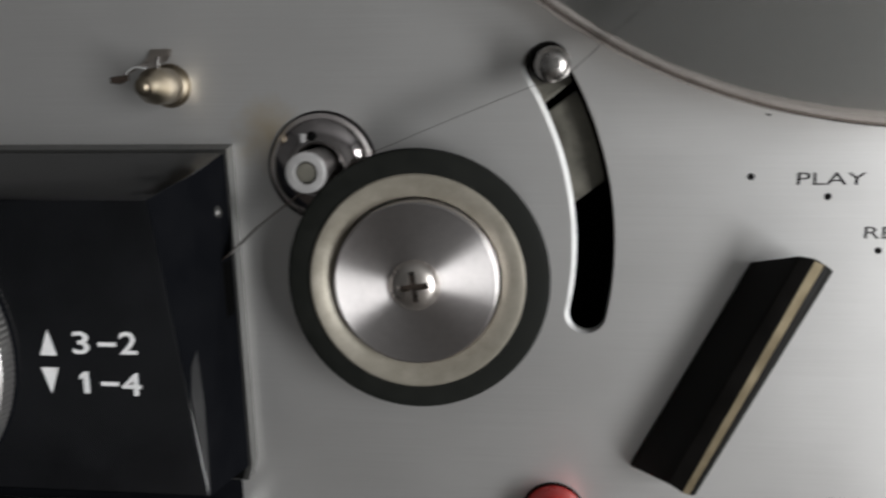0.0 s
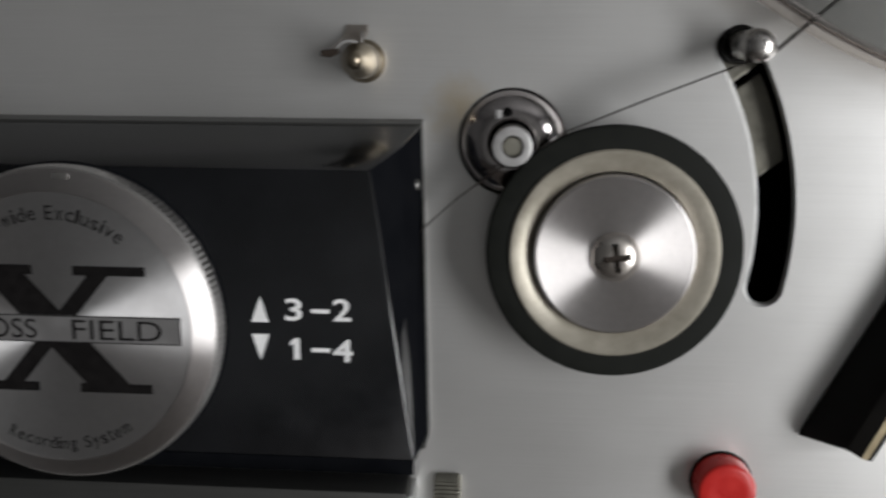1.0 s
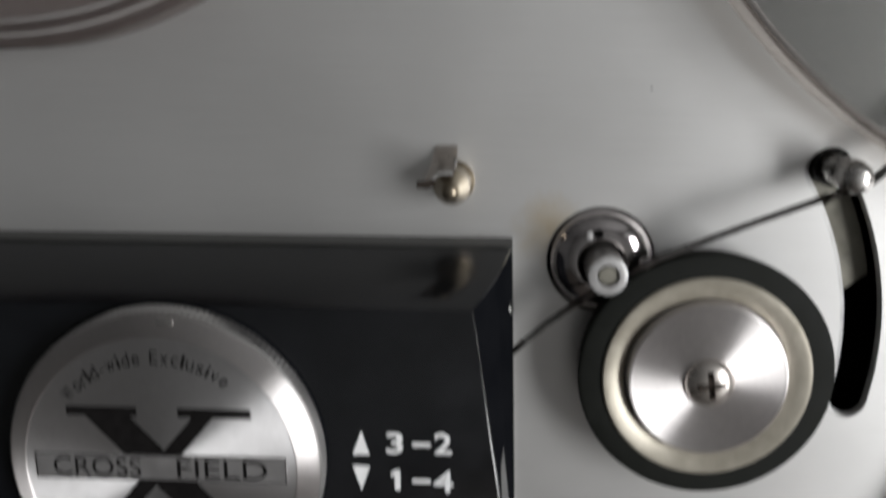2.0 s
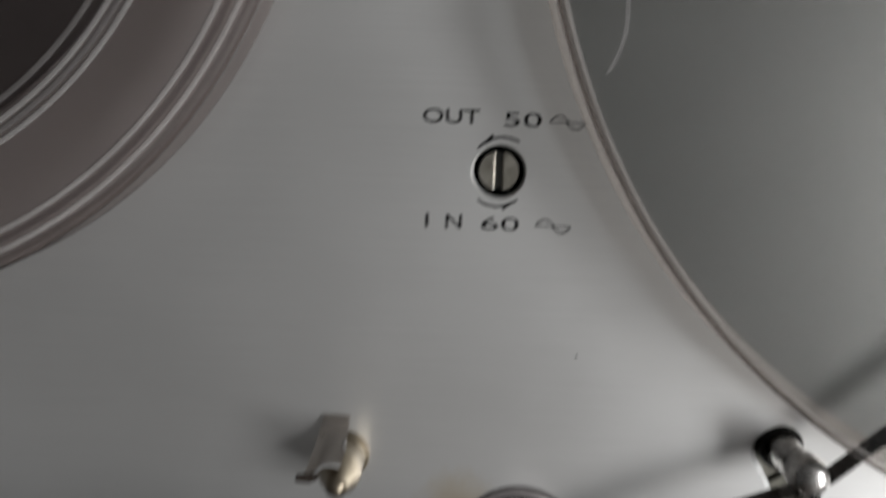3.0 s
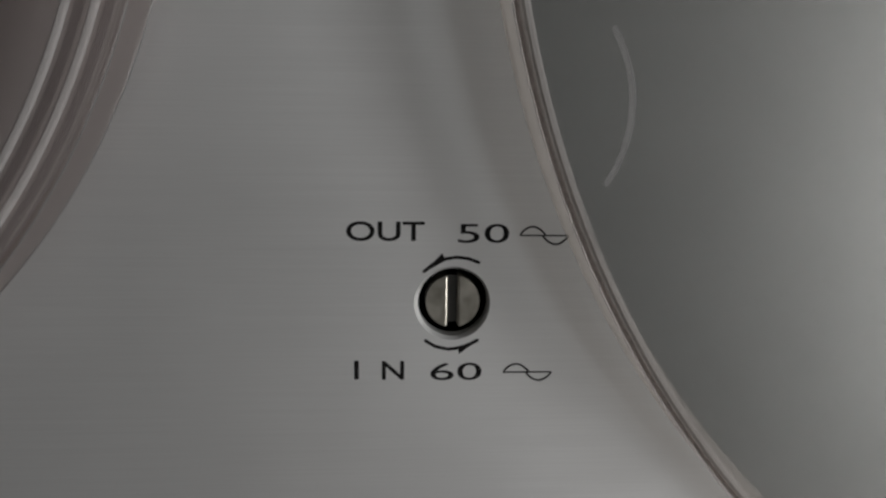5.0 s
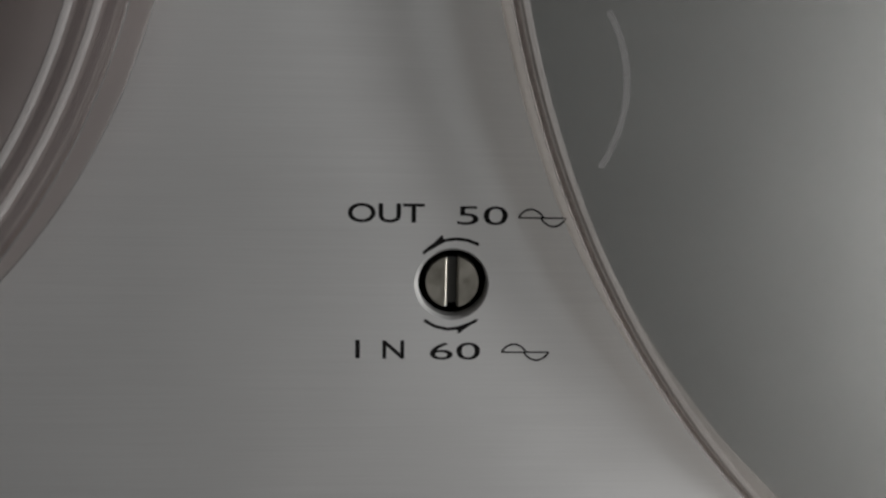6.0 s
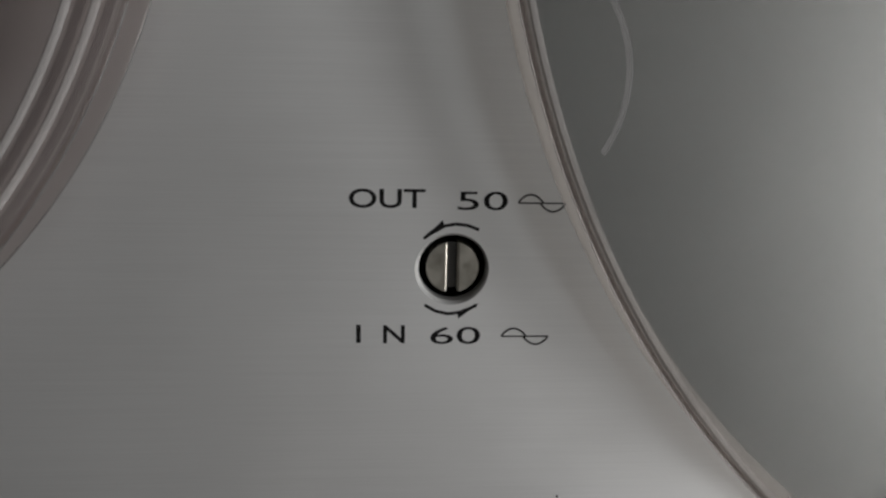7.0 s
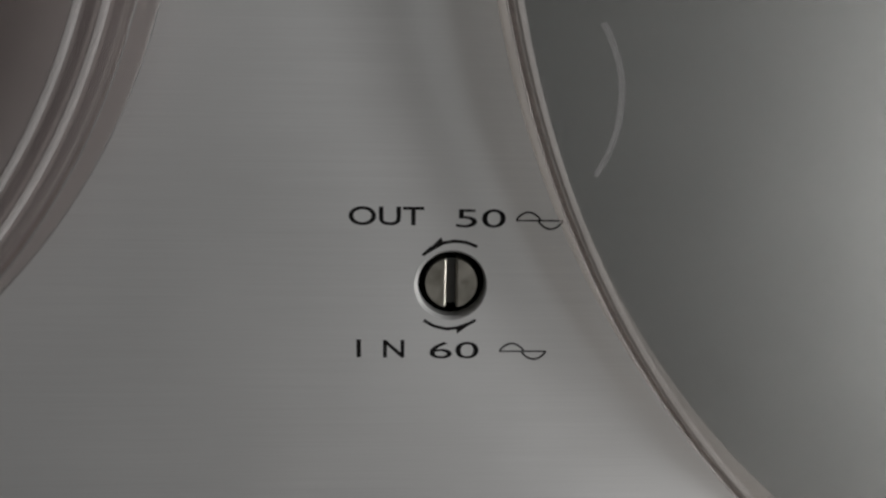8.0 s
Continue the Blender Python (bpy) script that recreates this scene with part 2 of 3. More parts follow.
def bevelled(bm, width, segments=2):
    bmesh.ops.bevel(bm, geom=list(bm.edges), offset=width * 0.001, segments=segments, profile=0.6, affect="EDGES")
    return bm


def stroke(points, width, low, high, bm=None):
    """A flat line of ink along (x, z) points."""
    bm = bm or bmesh.new()
    left, right = [], []
    for i, (x, z) in enumerate(points):
        a, b = points[max(i - 1, 0)], points[min(i + 1, len(points) - 1)]
        d = Vector((b[0] - a[0], b[1] - a[1])).normalized() * width / 2
        left.append((x - d.y, z + d.x))
        right.append((x + d.y, z - d.x))
    for i in range(len(points) - 1):
        prism([left[i], left[i + 1], right[i + 1], right[i]], low, high, bm)
    return bm


def letters(text, x0, x1, z0, z1, h, bold=0.0, thick=0.02):
    """Letters of the built-in font, fitted into a box on the plane at height h."""
    data = bpy.data.curves.new("lettering", "FONT")
    data.body, data.size, data.offset, data.resolution_u = text, 1.0, bold, 6
    ob = bpy.data.objects.new("lettering", data)
    scene.collection.objects.link(ob)
    me = bpy.data.meshes.new_from_object(ob.evaluated_get(bpy.context.evaluated_depsgraph_get()))
    bm = bmesh.new()
    bm.from_mesh(me)
    bpy.data.objects.remove(ob)
    bpy.data.curves.remove(data)
    bpy.data.meshes.remove(me)
    xs, ys = [v.co.x for v in bm.verts], [v.co.y for v in bm.verts]
    ax, ay = min(xs), min(ys)
    sx, sy = (x1 - x0) / max(max(xs) - ax, 1e-6), (z1 - z0) / max(max(ys) - ay, 1e-6)
    for v in bm.verts:
        v.co = at(x0 + (v.co.x - ax) * sx, z0 + (v.co.y - ay) * sy, h)
    made = bmesh.ops.extrude_face_region(bm, geom=list(bm.faces))
    bmesh.ops.translate(bm, vec=(0, -thick * 0.001, 0), verts=[g for g in made["geom"] if isinstance(g, bmesh.types.BMVert)])
    return bm


def merged(bms):
    me, bm = bpy.data.meshes.new("joined"), bmesh.new()
    for b in bms:
        b.to_mesh(me)
        b.free()
        bm.from_mesh(me)
    bpy.data.meshes.remove(me)
    return bm


def arc(cx, cz, r, a0, a1, n):
    return [(cx + r * math.cos(radians(a0 + (a1 - a0) * k / n)), cz + r * math.sin(radians(a0 + (a1 - a0) * k / n))) for k in range(n + 1)]


def circle(cx, cz, r, n=64):
    return arc(cx, cz, r, 0, 360, n)[:-1]


def slot_outline(grow, shift=0.0):
    """The curved slot in which the tension arm swings."""
    cx, cz, mid, half = -5.44, -63.03, 51.7 + shift, 2.8 + grow
    top, low = 31.9, -11.25
    out = arc(cx, cz, mid + half, low, top, 28)
    tx, tz = cx + mid * math.cos(radians(top)), cz + mid * math.sin(radians(top))
    out += arc(tx, tz, half, top, top + 180, 12)[1:]
    out += arc(cx, cz, mid - half, top, low, 28)[1:]
    bx, bz = cx + mid * math.cos(radians(low)), cz + mid * math.sin(radians(low))
    out += arc(bx, bz, half, low + 180, low + 360, 12)[1:-1]
    return out


def box(bm, lo, hi):
    v = [bm.verts.new((x, y, z)) for x in (lo[0], hi[0]) for y in (lo[1], hi[1]) for z in (lo[2], hi[2])]
    for f in ((0, 1, 3, 2), (4, 6, 7, 5), (0, 4, 5, 1), (2, 3, 7, 6), (0, 2, 6, 4), (1, 5, 7, 3)):
        bm.faces.new([v[i] for i in f])
    return bm


# ---- the room ----
def slab(name, lo, hi, mat, label):
    ob = part(name, box(bmesh.new(), lo, hi), mat, smooth=0)
    return tagged(ob, label, "wall" if "wall" in name else name, kind="structure")


slab("floor", (-1.9, -3.5, -1.4), (1.9, 0.5, -1.3), FLOOR_WOOD, "dark wooden floor under the tape deck")
slab("ceiling", (-1.9, -3.5, 1.3), (1.9, 0.5, 1.4), CEILING_PAINT, "dim painted ceiling of the room")
slab("wall_north", (-1.8, 0.4, -1.3), (1.8, 0.5, 1.3), WALL_PAINT, "plain painted wall behind the deck")
slab("wall_south", (-1.8, -3.5, -1.3), (1.8, -3.4, 1.3), PALE_PAINT, "dim painted wall facing the deck")
slab("wall_west", (-1.9, -3.5, -1.3), (-1.8, 0.5, 1.3), WALL_PAINT, "plain painted wall away from the window")
slab("plinth", (-0.215, -0.004, -1.3), (0.235, 0.2, -0.208), WALL_PAINT, "plain plinth that carries the tape deck")


def window_wall():
    bm = bmesh.new()
    y0, y1, z0, z1 = -2.36, -1.24, -1.1, 0.7
    box(bm, (1.8, -3.5, -1.3), (1.9, y0, 1.3))
    box(bm, (1.8, y1, -1.3), (1.9, 0.5, 1.3))
    box(bm, (1.8, y0, -1.3), (1.9, y1, z0))
    box(bm, (1.8, y0, z1), (1.9, y1, 1.3))
    tagged(part("wall_east", bm, WALL_PAINT, smooth=0), "plain painted wall with a window opening", "wall", kind="structure")
    win = new("window_1")
    win.location = (1.85, -1.8, -0.2)
    tagged(win, "white painted window frame letting in daylight", "window", kind="structure")
    fr = bmesh.new()
    for lo, hi in (((-0.03, -0.56, -0.9), (0.03, -0.52, 0.9)), ((-0.03, 0.52, -0.9), (0.03, 0.56, 0.9)), ((-0.03, -0.52, -0.9), (0.03, 0.52, -0.85)), ((-0.03, -0.52, 0.85), (0.03, 0.52, 0.9))):
        box(fr, lo, hi)
    part("window_frame", fr, FRAME_PAINT, win, smooth=0)


window_wall()


# ---- the deck and its faceplate ----
ADJ = (0.0, 0.0)
CAP = (4.6, -50.5)
ROLLER = (20.22, -66.45)


def faceplate(parent):
    bm = bmesh.new()
    outer = [(-205, -208), (225, -208), (225, 155), (-205, 155)]
    holes = [(slot_outline(0.42, -0.32), slot_outline(0.0), 0.5),
             (circle(-0.1, 0, 3.48), circle(*ADJ, 3.22), 0.4),
             (circle(*CAP, 8.6), circle(*CAP, 8.45), 0.15)]
    edges = []

    def ring(points, h):
        vs = [bm.verts.new(at(x, z, h)) for x, z in points]
        return vs, [bm.edges.new((vs[k], vs[(k + 1) % len(vs)])) for k in range(len(vs))]

    ov, oe = ring(outer, 0)
    edges += oe
    made = []
    for wide, true, deep in holes:
        vs, es = ring(wide, 0)
        edges += es
        made.append((vs, true, deep))
    bmesh.ops.triangle_fill(bm, use_beauty=True, edges=edges, normal=(0, -1, 0))
    back, _ = ring(outer, -1.8)
    for k in range(4):
        bm.faces.new((ov[k], back[k], back[(k + 1) % 4], ov[(k + 1) % 4]))
    plate = part("faceplate", bm, PANEL, parent, "brushed aluminium faceplate", smooth=0)
    for (vs, true, deep), name in zip(made, ("slot_edge", "adjuster_edge", "capstan_edge")):
        e = bmesh.new()
        wide = holes[("slot_edge", "adjuster_edge", "capstan_edge").index(name)][0]
        loops = [[e.verts.new(at(x, z, h)) for x, z in pts] for pts, h in ((wide, 0.0), (true, -deep), (true, -1.8))]
        for a, b in zip(loops, loops[1:]):
            for k in range(len(a)):
                e.faces.new((a[k], a[(k + 1) % len(a)], b[(k + 1) % len(a)], b[k]))
        part(name, e, CUT_EDGE, plate, "bright cut edge", smooth=30)
    return plate


deck = thing("tape_deck", 0, -208, 0, "reel tape deck with a brushed aluminium faceplate", "tape deck")
DZ = 208


def deck_part(name, bm, mat, label=""):
    ob = part(name, bm, mat, deck, label)
    ob.location = at(0, DZ, 0)
    return ob


plate = faceplate(deck)
plate.location = at(0, DZ, 0)
deck_part("chassis", prism([(-204, -207), (224, -207), (224, 154), (-204, 154)], -160, -14), CHASSIS, "dark steel chassis")


def well(outline, deep):
    bm = bmesh.new()
    top, low = [bm.verts.new(at(x, z, -1.8)) for x, z in outline], [bm.verts.new(at(x, z, deep)) for x, z in outline]
    for k in range(len(top)):
        bm.faces.new((top[k], top[(k + 1) % len(top)], low[(k + 1) % len(top)], low[k]))
    bm.faces.new(low)
    return bm


# hollows coloured black for the shade inside them
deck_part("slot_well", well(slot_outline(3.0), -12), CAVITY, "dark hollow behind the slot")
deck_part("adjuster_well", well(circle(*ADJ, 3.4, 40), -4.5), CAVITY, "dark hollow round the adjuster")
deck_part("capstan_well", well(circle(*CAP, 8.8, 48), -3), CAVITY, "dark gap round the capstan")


def tilde(x0, x1, z):
    """A sine sign: a hump over and a deeper bowl under a level line."""
    w, bm = x1 - x0, bmesh.new()
    stroke([(x0, z), (x1, z)], 0.14, 0.004, 0.03, bm)
    hump = [(x0 + 0.53 * w * k / 14, z + 0.85 * math.sin(math.pi * k / 14) ** 0.75 * (1 - 0.12 * k / 14)) for k in range(15)]
    bowl = [(x0 + w * (0.47 + 0.53 * k / 14), z - 0.85 * math.sin(math.pi * k / 14) ** 0.75 * (0.88 + 0.12 * k / 14)) for k in range(15)]
    stroke(hump, 0.17, 0.004, 0.034, bm)
    stroke(bowl, 0.17, 0.004, 0.038, bm)
    return bm


def turn_arrow(body, head):
    """A curved ink line with a half arrowhead."""
    bm = stroke(body, 0.3, 0.004, 0.03)
    prism(head, 0.004, 0.036, bm)
    return bm


for word, spots in (("OUT", (-9.7, -2.7, 5.8, 7.6)), ("50", (0.3, 4.95, 5.65, 7.4)), ("I", (-9.05, -8.63, -7.25, -5.45)), ("N", (-6.5, -4.45, -7.3, -5.5)), ("60", (-2.0, 2.75, -7.4, -5.7)),
                    ("PLAY", (74.9, 84.5, -53.2, -51.4)), ("RE", (84.8, 88.9, -61.0, -59.3))):
    deck_part("lettering", letters(word, *spots, 0.004, 0.012 if word in ("OUT", "N") else 0.0), INK, "black printed word " + word)
deck_part("frequency_sign", tilde(5.95, 10.35, 6.35), INK)
deck_part("frequency_sign", tilde(4.8, 9.3, -6.65), INK)
deck_part("turn_arrow", turn_arrow([(-2.75, 2.95), (-2.0, 3.62), (-1.0, 4.12), (0.2, 4.33), (1.3, 4.2), (2.35, 3.8)], [(-2.9, 2.8), (-1.05, 4.7), (-0.8, 4.0)]), INK)
deck_part("turn_arrow", turn_arrow([(-2.6, -3.5), (-1.6, -4.1), (-0.4, -4.38), (0.6, -4.25), (1.5, -3.95), (2.35, -3.5)], [(2.55, -3.35), (0.6, -4.85), (0.5, -4.15)]), INK)
for x, z, r in ((68.4, -52.03, 0.52), (79.35, -54.9, 0.52), (86.9, -62.8, 0.5)):
    deck_part("printed_dot", prism(circle(x, z, r, 24), 0.004, 0.03), INK)
for k, x in enumerate((82.2, 84.1, 86.0, 87.9)):
    deck_part("print_bar", prism([(x, -103.3), (x + 1.3, -103.3), (x + 1.3, -101.8), (x, -101.8)], 0.004, 0.03), INK, "unreadable black print")
deck_part("paint_chip", prism([(69.9, -42.8), (70.3, -42.95), (70.8, -43.0), (70.6, -43.3), (70.2, -43.2)], 0.004, 0.03), INK)

deck_part("paint_chip", prism([(10.9, -23.6), (11.15, -23.55), (11.25, -23.75), (11.0, -23.8)], 0.004, 0.02), INK)
# flat black strip added for the dark gap between cover and rail
deck_part("gap_shade_strip", prism([(-110, -107.15), (-10.9, -107.15), (-10.9, -99.0), (-110, -99.0)], 0.004, 0.4), SIDE_BLACK, "black strip standing in for the shaded gap under the cover")


def speed_adjuster():
    t = thing("speed_adjuster", 0, 0, -4.4, "slotted steel adjusting screw sunk in the faceplate", "screw")
    bm = bmesh.new()
    for side in (0, 180):
        half = arc(0, 0, 2.48, side - 79, side + 79, 28)
        b = bevelled(prism(half, 1.5, 3.7), 0.18, 3)
        bm = merged([bm, b])
    part("screw_head", bm, AGED_STEEL, t)
    # slot floor in a darker metal, shade put into its colour
    part("screw_slot", lathe([(0, 0.1), (2.25, 0.1), (2.25, 2.6), (0, 2.6)], 40), RAIL, t, "floor of the slot, coloured dark for its shade")
    return t


speed_adjuster()


# ---- capstan and pinch roller ----
def capstan():
    t = thing("capstan", *CAP, -2.8, "chrome capstan housing with a pale sleeve", "capstan")
    k = 2.8
    dome = [(3.75 + 4.4 * math.cos(radians(q)), k - 0.3 + 3.2 * math.sin(radians(q))) for q in range(0, 91, 6)]
    part("housing", lathe([(8.15, 0)] + dome + [(3.6, k + 2.8), (3.5, k + 2.4), (3.45, k - 1.5)], 96), CHROME, t, "domed chrome ring", smooth=50)
    # black disc in place of the shade in a small hole
    part("oil_hole", lathe([(0, 0), (0.75, 0), (0.75, 0.6), (0.5, 0.75), (0, 0.78)], 28), CAVITY, t, "small black hole", spot=(-0.8, 4.75, k + 2.25))
    part("key", bevelled(prism([(-0.45, -0.7), (0.45, -0.7), (0.45, 0.7), (-0.45, 0.7)], 0, 0.7), 0.15), SLEEVE, t, "small pale key", spot=(-2.15, 4.45, k + 2.25))
    # black ring painted in for the shade round the shaft
    part("shaft_gap", lathe([(3.5, k - 1.4), (2.9, k - 1.4)], 48), CAVITY, t, "black ring standing in for shade round the shaft")
    part("sleeve", lathe([(3.0, k - 1.6), (3.0, k + 9.1)], 56), DARK_STEEL, t, "satin steel sleeve")
    part("tip", lathe([(3.0, k + 9.1), (3.0, k + 9.7), (2.9, k + 10.0), (2.7, k + 10.1), (1.75, k + 10.1), (1.6, k + 9.9), (1.55, k + 8.5), (0, k + 8.5)], 56), SLEEVE, t, "pale ring at the tip")
    part("shaft", lathe([(1.4, k + 8.55), (1.4, k + 9.6), (1.2, k + 9.8), (0, k + 9.85)], 36), DULL_STEEL, t)
    lug = bevelled(prism([(5.6, -1.6), (8.0, -1.0), (7.8, 1.2), (5.9, 0.8)], k + 1.0, k + 2.9), 0.4)
    part("lug", lug, CHROME, t)
    return t


def cross_cut(bm, arm, width, low, high):
    """Cut a cross-head recess into a closed mesh."""
    a, w = arm, width
    cross = [(w, w), (a, w), (a, -w), (w, -w), (w, -a), (-w, -a), (-w, -w), (-a, -w), (-a, w), (-w, w), (-w, a), (w, a)]
    c, s = math.cos(radians(8)), math.sin(radians(8))
    cross = [(x * c - z * s, x * s + z * c) for x, z in cross]
    cutter = loft([(x * 0.55, z * 0.55, low) for x, z in cross], [(x, z, high) for x, z in cross])
    obs = []
    for b in (bm, cutter):
        bmesh.ops.recalc_face_normals(b, faces=b.faces)
        me = bpy.data.meshes.new("work")
        b.to_mesh(me)
        b.free()
        obs.append(new("work", me))
    mod = obs[0].modifiers.new("cut", "BOOLEAN")
    mod.object, mod.operation, mod.solver = obs[1], "DIFFERENCE", "EXACT"
    me = bpy.data.meshes.new_from_object(obs[0].evaluated_get(bpy.context.evaluated_depsgraph_get()))
    out = bmesh.new()
    out.from_mesh(me)
    for o in obs:
        old = o.data
        bpy.data.objects.remove(o)
        bpy.data.meshes.remove(old)
    bpy.data.meshes.remove(me)
    return out


def pinch_roller():
    t = thing("pinch_roller", *ROLLER, 0, "black rubber pinch roller with a turned metal hub", "pinch roller")
    part("tyre", lathe([(15.1, 2.0), (17.9, 2.0), (18.6, 2.8), (19.2, 6.5), (19.35, 8.0), (19.15, 8.6), (18.6, 8.85), (15.1, 8.9), (15.1, 3)], 128), RUBBER, t, "black rubber tyre")
    part("rim", lathe([(15.8, 2), (15.8, 9.15), (15.55, 9.4), (14.9, 9.45), (13.2, 8.8), (12.5, 8.5), (12.35, 8.2), (12.3, 6)], 112), CREAM, t, "cream plated rim")
    part("hub", lathe([(11.95, 5), (11.95, 9.9), (11.85, 10.25), (11.55, 10.4), (11.15, 10.3), (4.2, 11.0), (3.9, 11.0), (0, 11.0)], 112), TURNED, t, "turned aluminium hub")
    dome = lathe([(0, 9.5), (3.5, 9.5), (3.75, 10.9), (3.65, 11.4), (3.2, 11.95), (2.4, 12.4), (1.3, 12.65), (0, 12.7)], 64)
    part("screw", cross_cut(dome, 2.75, 0.55, 10.6, 13.7), SPRING, t, "cross-head screw", smooth=35)
    # dark cross set into the cut to give the shade in its depth
    arms = [(0.42, 0.42), (1.7, 0.42), (1.7, -0.42), (0.42, -0.42), (0.42, -1.7), (-0.42, -1.7), (-0.42, -0.42), (-1.7, -0.42), (-1.7, 0.42), (-0.42, 0.42), (-0.42, 1.7), (0.42, 1.7)]
    c, s = math.cos(radians(8)), math.sin(radians(8))
    part("recess", prism([(x * c - z * s, x * s + z * c) for x, z in arms], 10.3, 11.8), TAPE, t, "dark cross filling in for shade in the recess")
    part("axle", lathe([(3.4, 0), (3.4, 7), (0, 7)], 32), DULL_STEEL, t)
    return t


capstan()
pinch_roller()


# ---- tension arm in the slot ----
def tension_arm():
    t = thing("tension_arm", 38.9, -35.3, -6, "steel tension arm with a polished guide post", "tape guide")
    cx, cz = -5.44 - 38.9, -63.03 + 35.3
    outline = arc(cx, cz, 54.0, 10.6, 25.9, 16) + arc(cx, cz, 46.0, 24.0, 5.6, 16)
    part("arm_plate", bevelled(prism(outline, 0.2, 2.2), 0.25, 2), DULL_STEEL, t, "dull plated arm plate")
    outline = arc(cx, cz, 54.0, 27.4, 33, 8) + arc(cx, cz, 46.0, 33, 25.6, 8)
    part("arm_plate", bevelled(prism(outline, 0.6, 2.9), 0.25, 2), DULL_STEEL, t, "dull plated end of the arm")
    bm = bmesh.new()
    n, rings = 40, []
    for r, h in ((2.2, 1.0), (2.2, 5.6), (2.15, 8.6), (2.1, 11.4), (2.2, 11.6), (2.45, 11.9), (2.5, 12.4), (2.5, 13.6), (2.35, 14.5), (1.95, 15.2), (1.3, 15.6), (0.6, 15.75), (0.0, 15.8)):
        lx, lz = 0.08 * max(h - 5.6, 0), -0.05 * max(h - 5.6, 0)
        rings.append([bm.verts.new(at(lx + r * math.cos(2 * math.pi * k / n), lz + r * math.sin(2 * math.pi * k / n), h)) for k in range(n)])
    for a, b in zip(rings, rings[1:]):
        for k in range(n):
            bm.faces.new((a[k], a[(k + 1) % n], b[(k + 1) % n], b[k]))
    bmesh.ops.remove_doubles(bm, verts=bm.verts, dist=1e-7)
    part("grommet", lathe([(2.2, 3.5), (2.95, 3.5), (3.0, 6.2), (2.8, 6.6), (2.25, 6.5)], 40), LEVER_BLACK, t, "dark grommet at the foot of the post")
    part("guide_post", bm, STEEL, t, "polished guide post with a domed tip")
    return t


tension_arm()


# ---- brass post with a spring clip ----
def tape_lifter():
    t = thing("brass_post", -18.8, -37.8, 0, "brass post with a bent spring clip", "brass post")
    part("post", lathe([(2.95, 0), (2.95, 0.9), (2.6, 1.2), (2.6, 1.5), (2.75, 1.8), (2.72, 5.6), (2.55, 6.6), (1.75, 8.2), (1.55, 9.0), (1.35, 9.8), (0.95, 10.4), (0.45, 10.65), (0, 10.7)], 56), BRASS, t, "worn brass post", spot=(0, -0.35, 0))
    part("base_ring", lathe([(3.35, 0), (3.35, 0.3), (3.2, 0.45), (2.9, 0.45)], 56), BRASS, t, "brass washer", spot=(0, -0.35, 0))
    spine = [(5.2, 0.3), (5.1, 0.5), (4.6, 0.6), (4.1, 0.9), (3.4, 2.2), (3.0, 3.8), (2.8, 5.2), (2.6, 6.4), (2.45, 7.4), (2.4, 8.4), (2.35, 9.4)]
    across = [(0.0, -1.55), (0.14, -1.5), (0.28, -1.25), (0.4, -0.6), (0.52, -0.1), (0.68, 0.05), (0.85, 0.0), (1.0, -0.15)]
    bm, rows = bmesh.new(), []
    for i, (z, h) in enumerate(spine):
        k = i / (len(spine) - 1)
        left, right = -2.6 - 1.5 * k, 0.7 - 0.3 * k
        rows.append([bm.verts.new(at(left + (right - left) * u, z + d * k * k, h)) for u, d in across])
    for a, b in zip(rows, rows[1:]):
        for j in range(len(across) - 1):
            bm.faces.new((a[j], a[j + 1], b[j + 1], b[j]))
    edge = bmesh.new()
    rings = []
    for v in rows[-1][2:]:
        rings.append([edge.verts.new(v.co + Vector((0, 0.00016 * math.cos(q), 0.0002 * math.sin(q)))) for q in (0, 1.05, 2.09, 3.14, 4.19, 5.24)])
    for a, b in zip(rings, rings[1:]):
        for k in range(6):
            edge.faces.new((a[k], a[(k + 1) % 6], b[(k + 1) % 6], b[k]))
    edge.faces.new(rings[0])
    edge.faces.new(rings[-1])
    bmesh.ops.solidify(bm, geom=list(bm.faces), thickness=0.0004)
    part("clip_edge", edge, CUT_EDGE, t, "bright rolled edge of the clip", smooth=70)
    # bent end gets a dark colour for its shaded underside
    part("clip_wing", bevelled(prism([(-5.0, 0.15), (-3.4, 0.0), (-2.2, 0.6), (-2.2, 1.35), (-5.0, 1.05)], 9.2, 9.7), 0.12, 1), TAPE, t, "bent end of the clip, coloured dark for its shade")
    part("clip_post", bevelled(prism([(0.15, 2.1), (0.65, 2.2), (0.75, 4.0), (0.3, 4.0)], 5.0, 5.5), 0.1, 1), DARK_STEEL, t, "upright lug of the clip")
    part("spring_clip", bm, SPRING, t, "bent bright spring clip", smooth=28)
    return t


tape_lifter()


# ---- head cover and its knob ----
HX, HZ = -59.3, -76.0


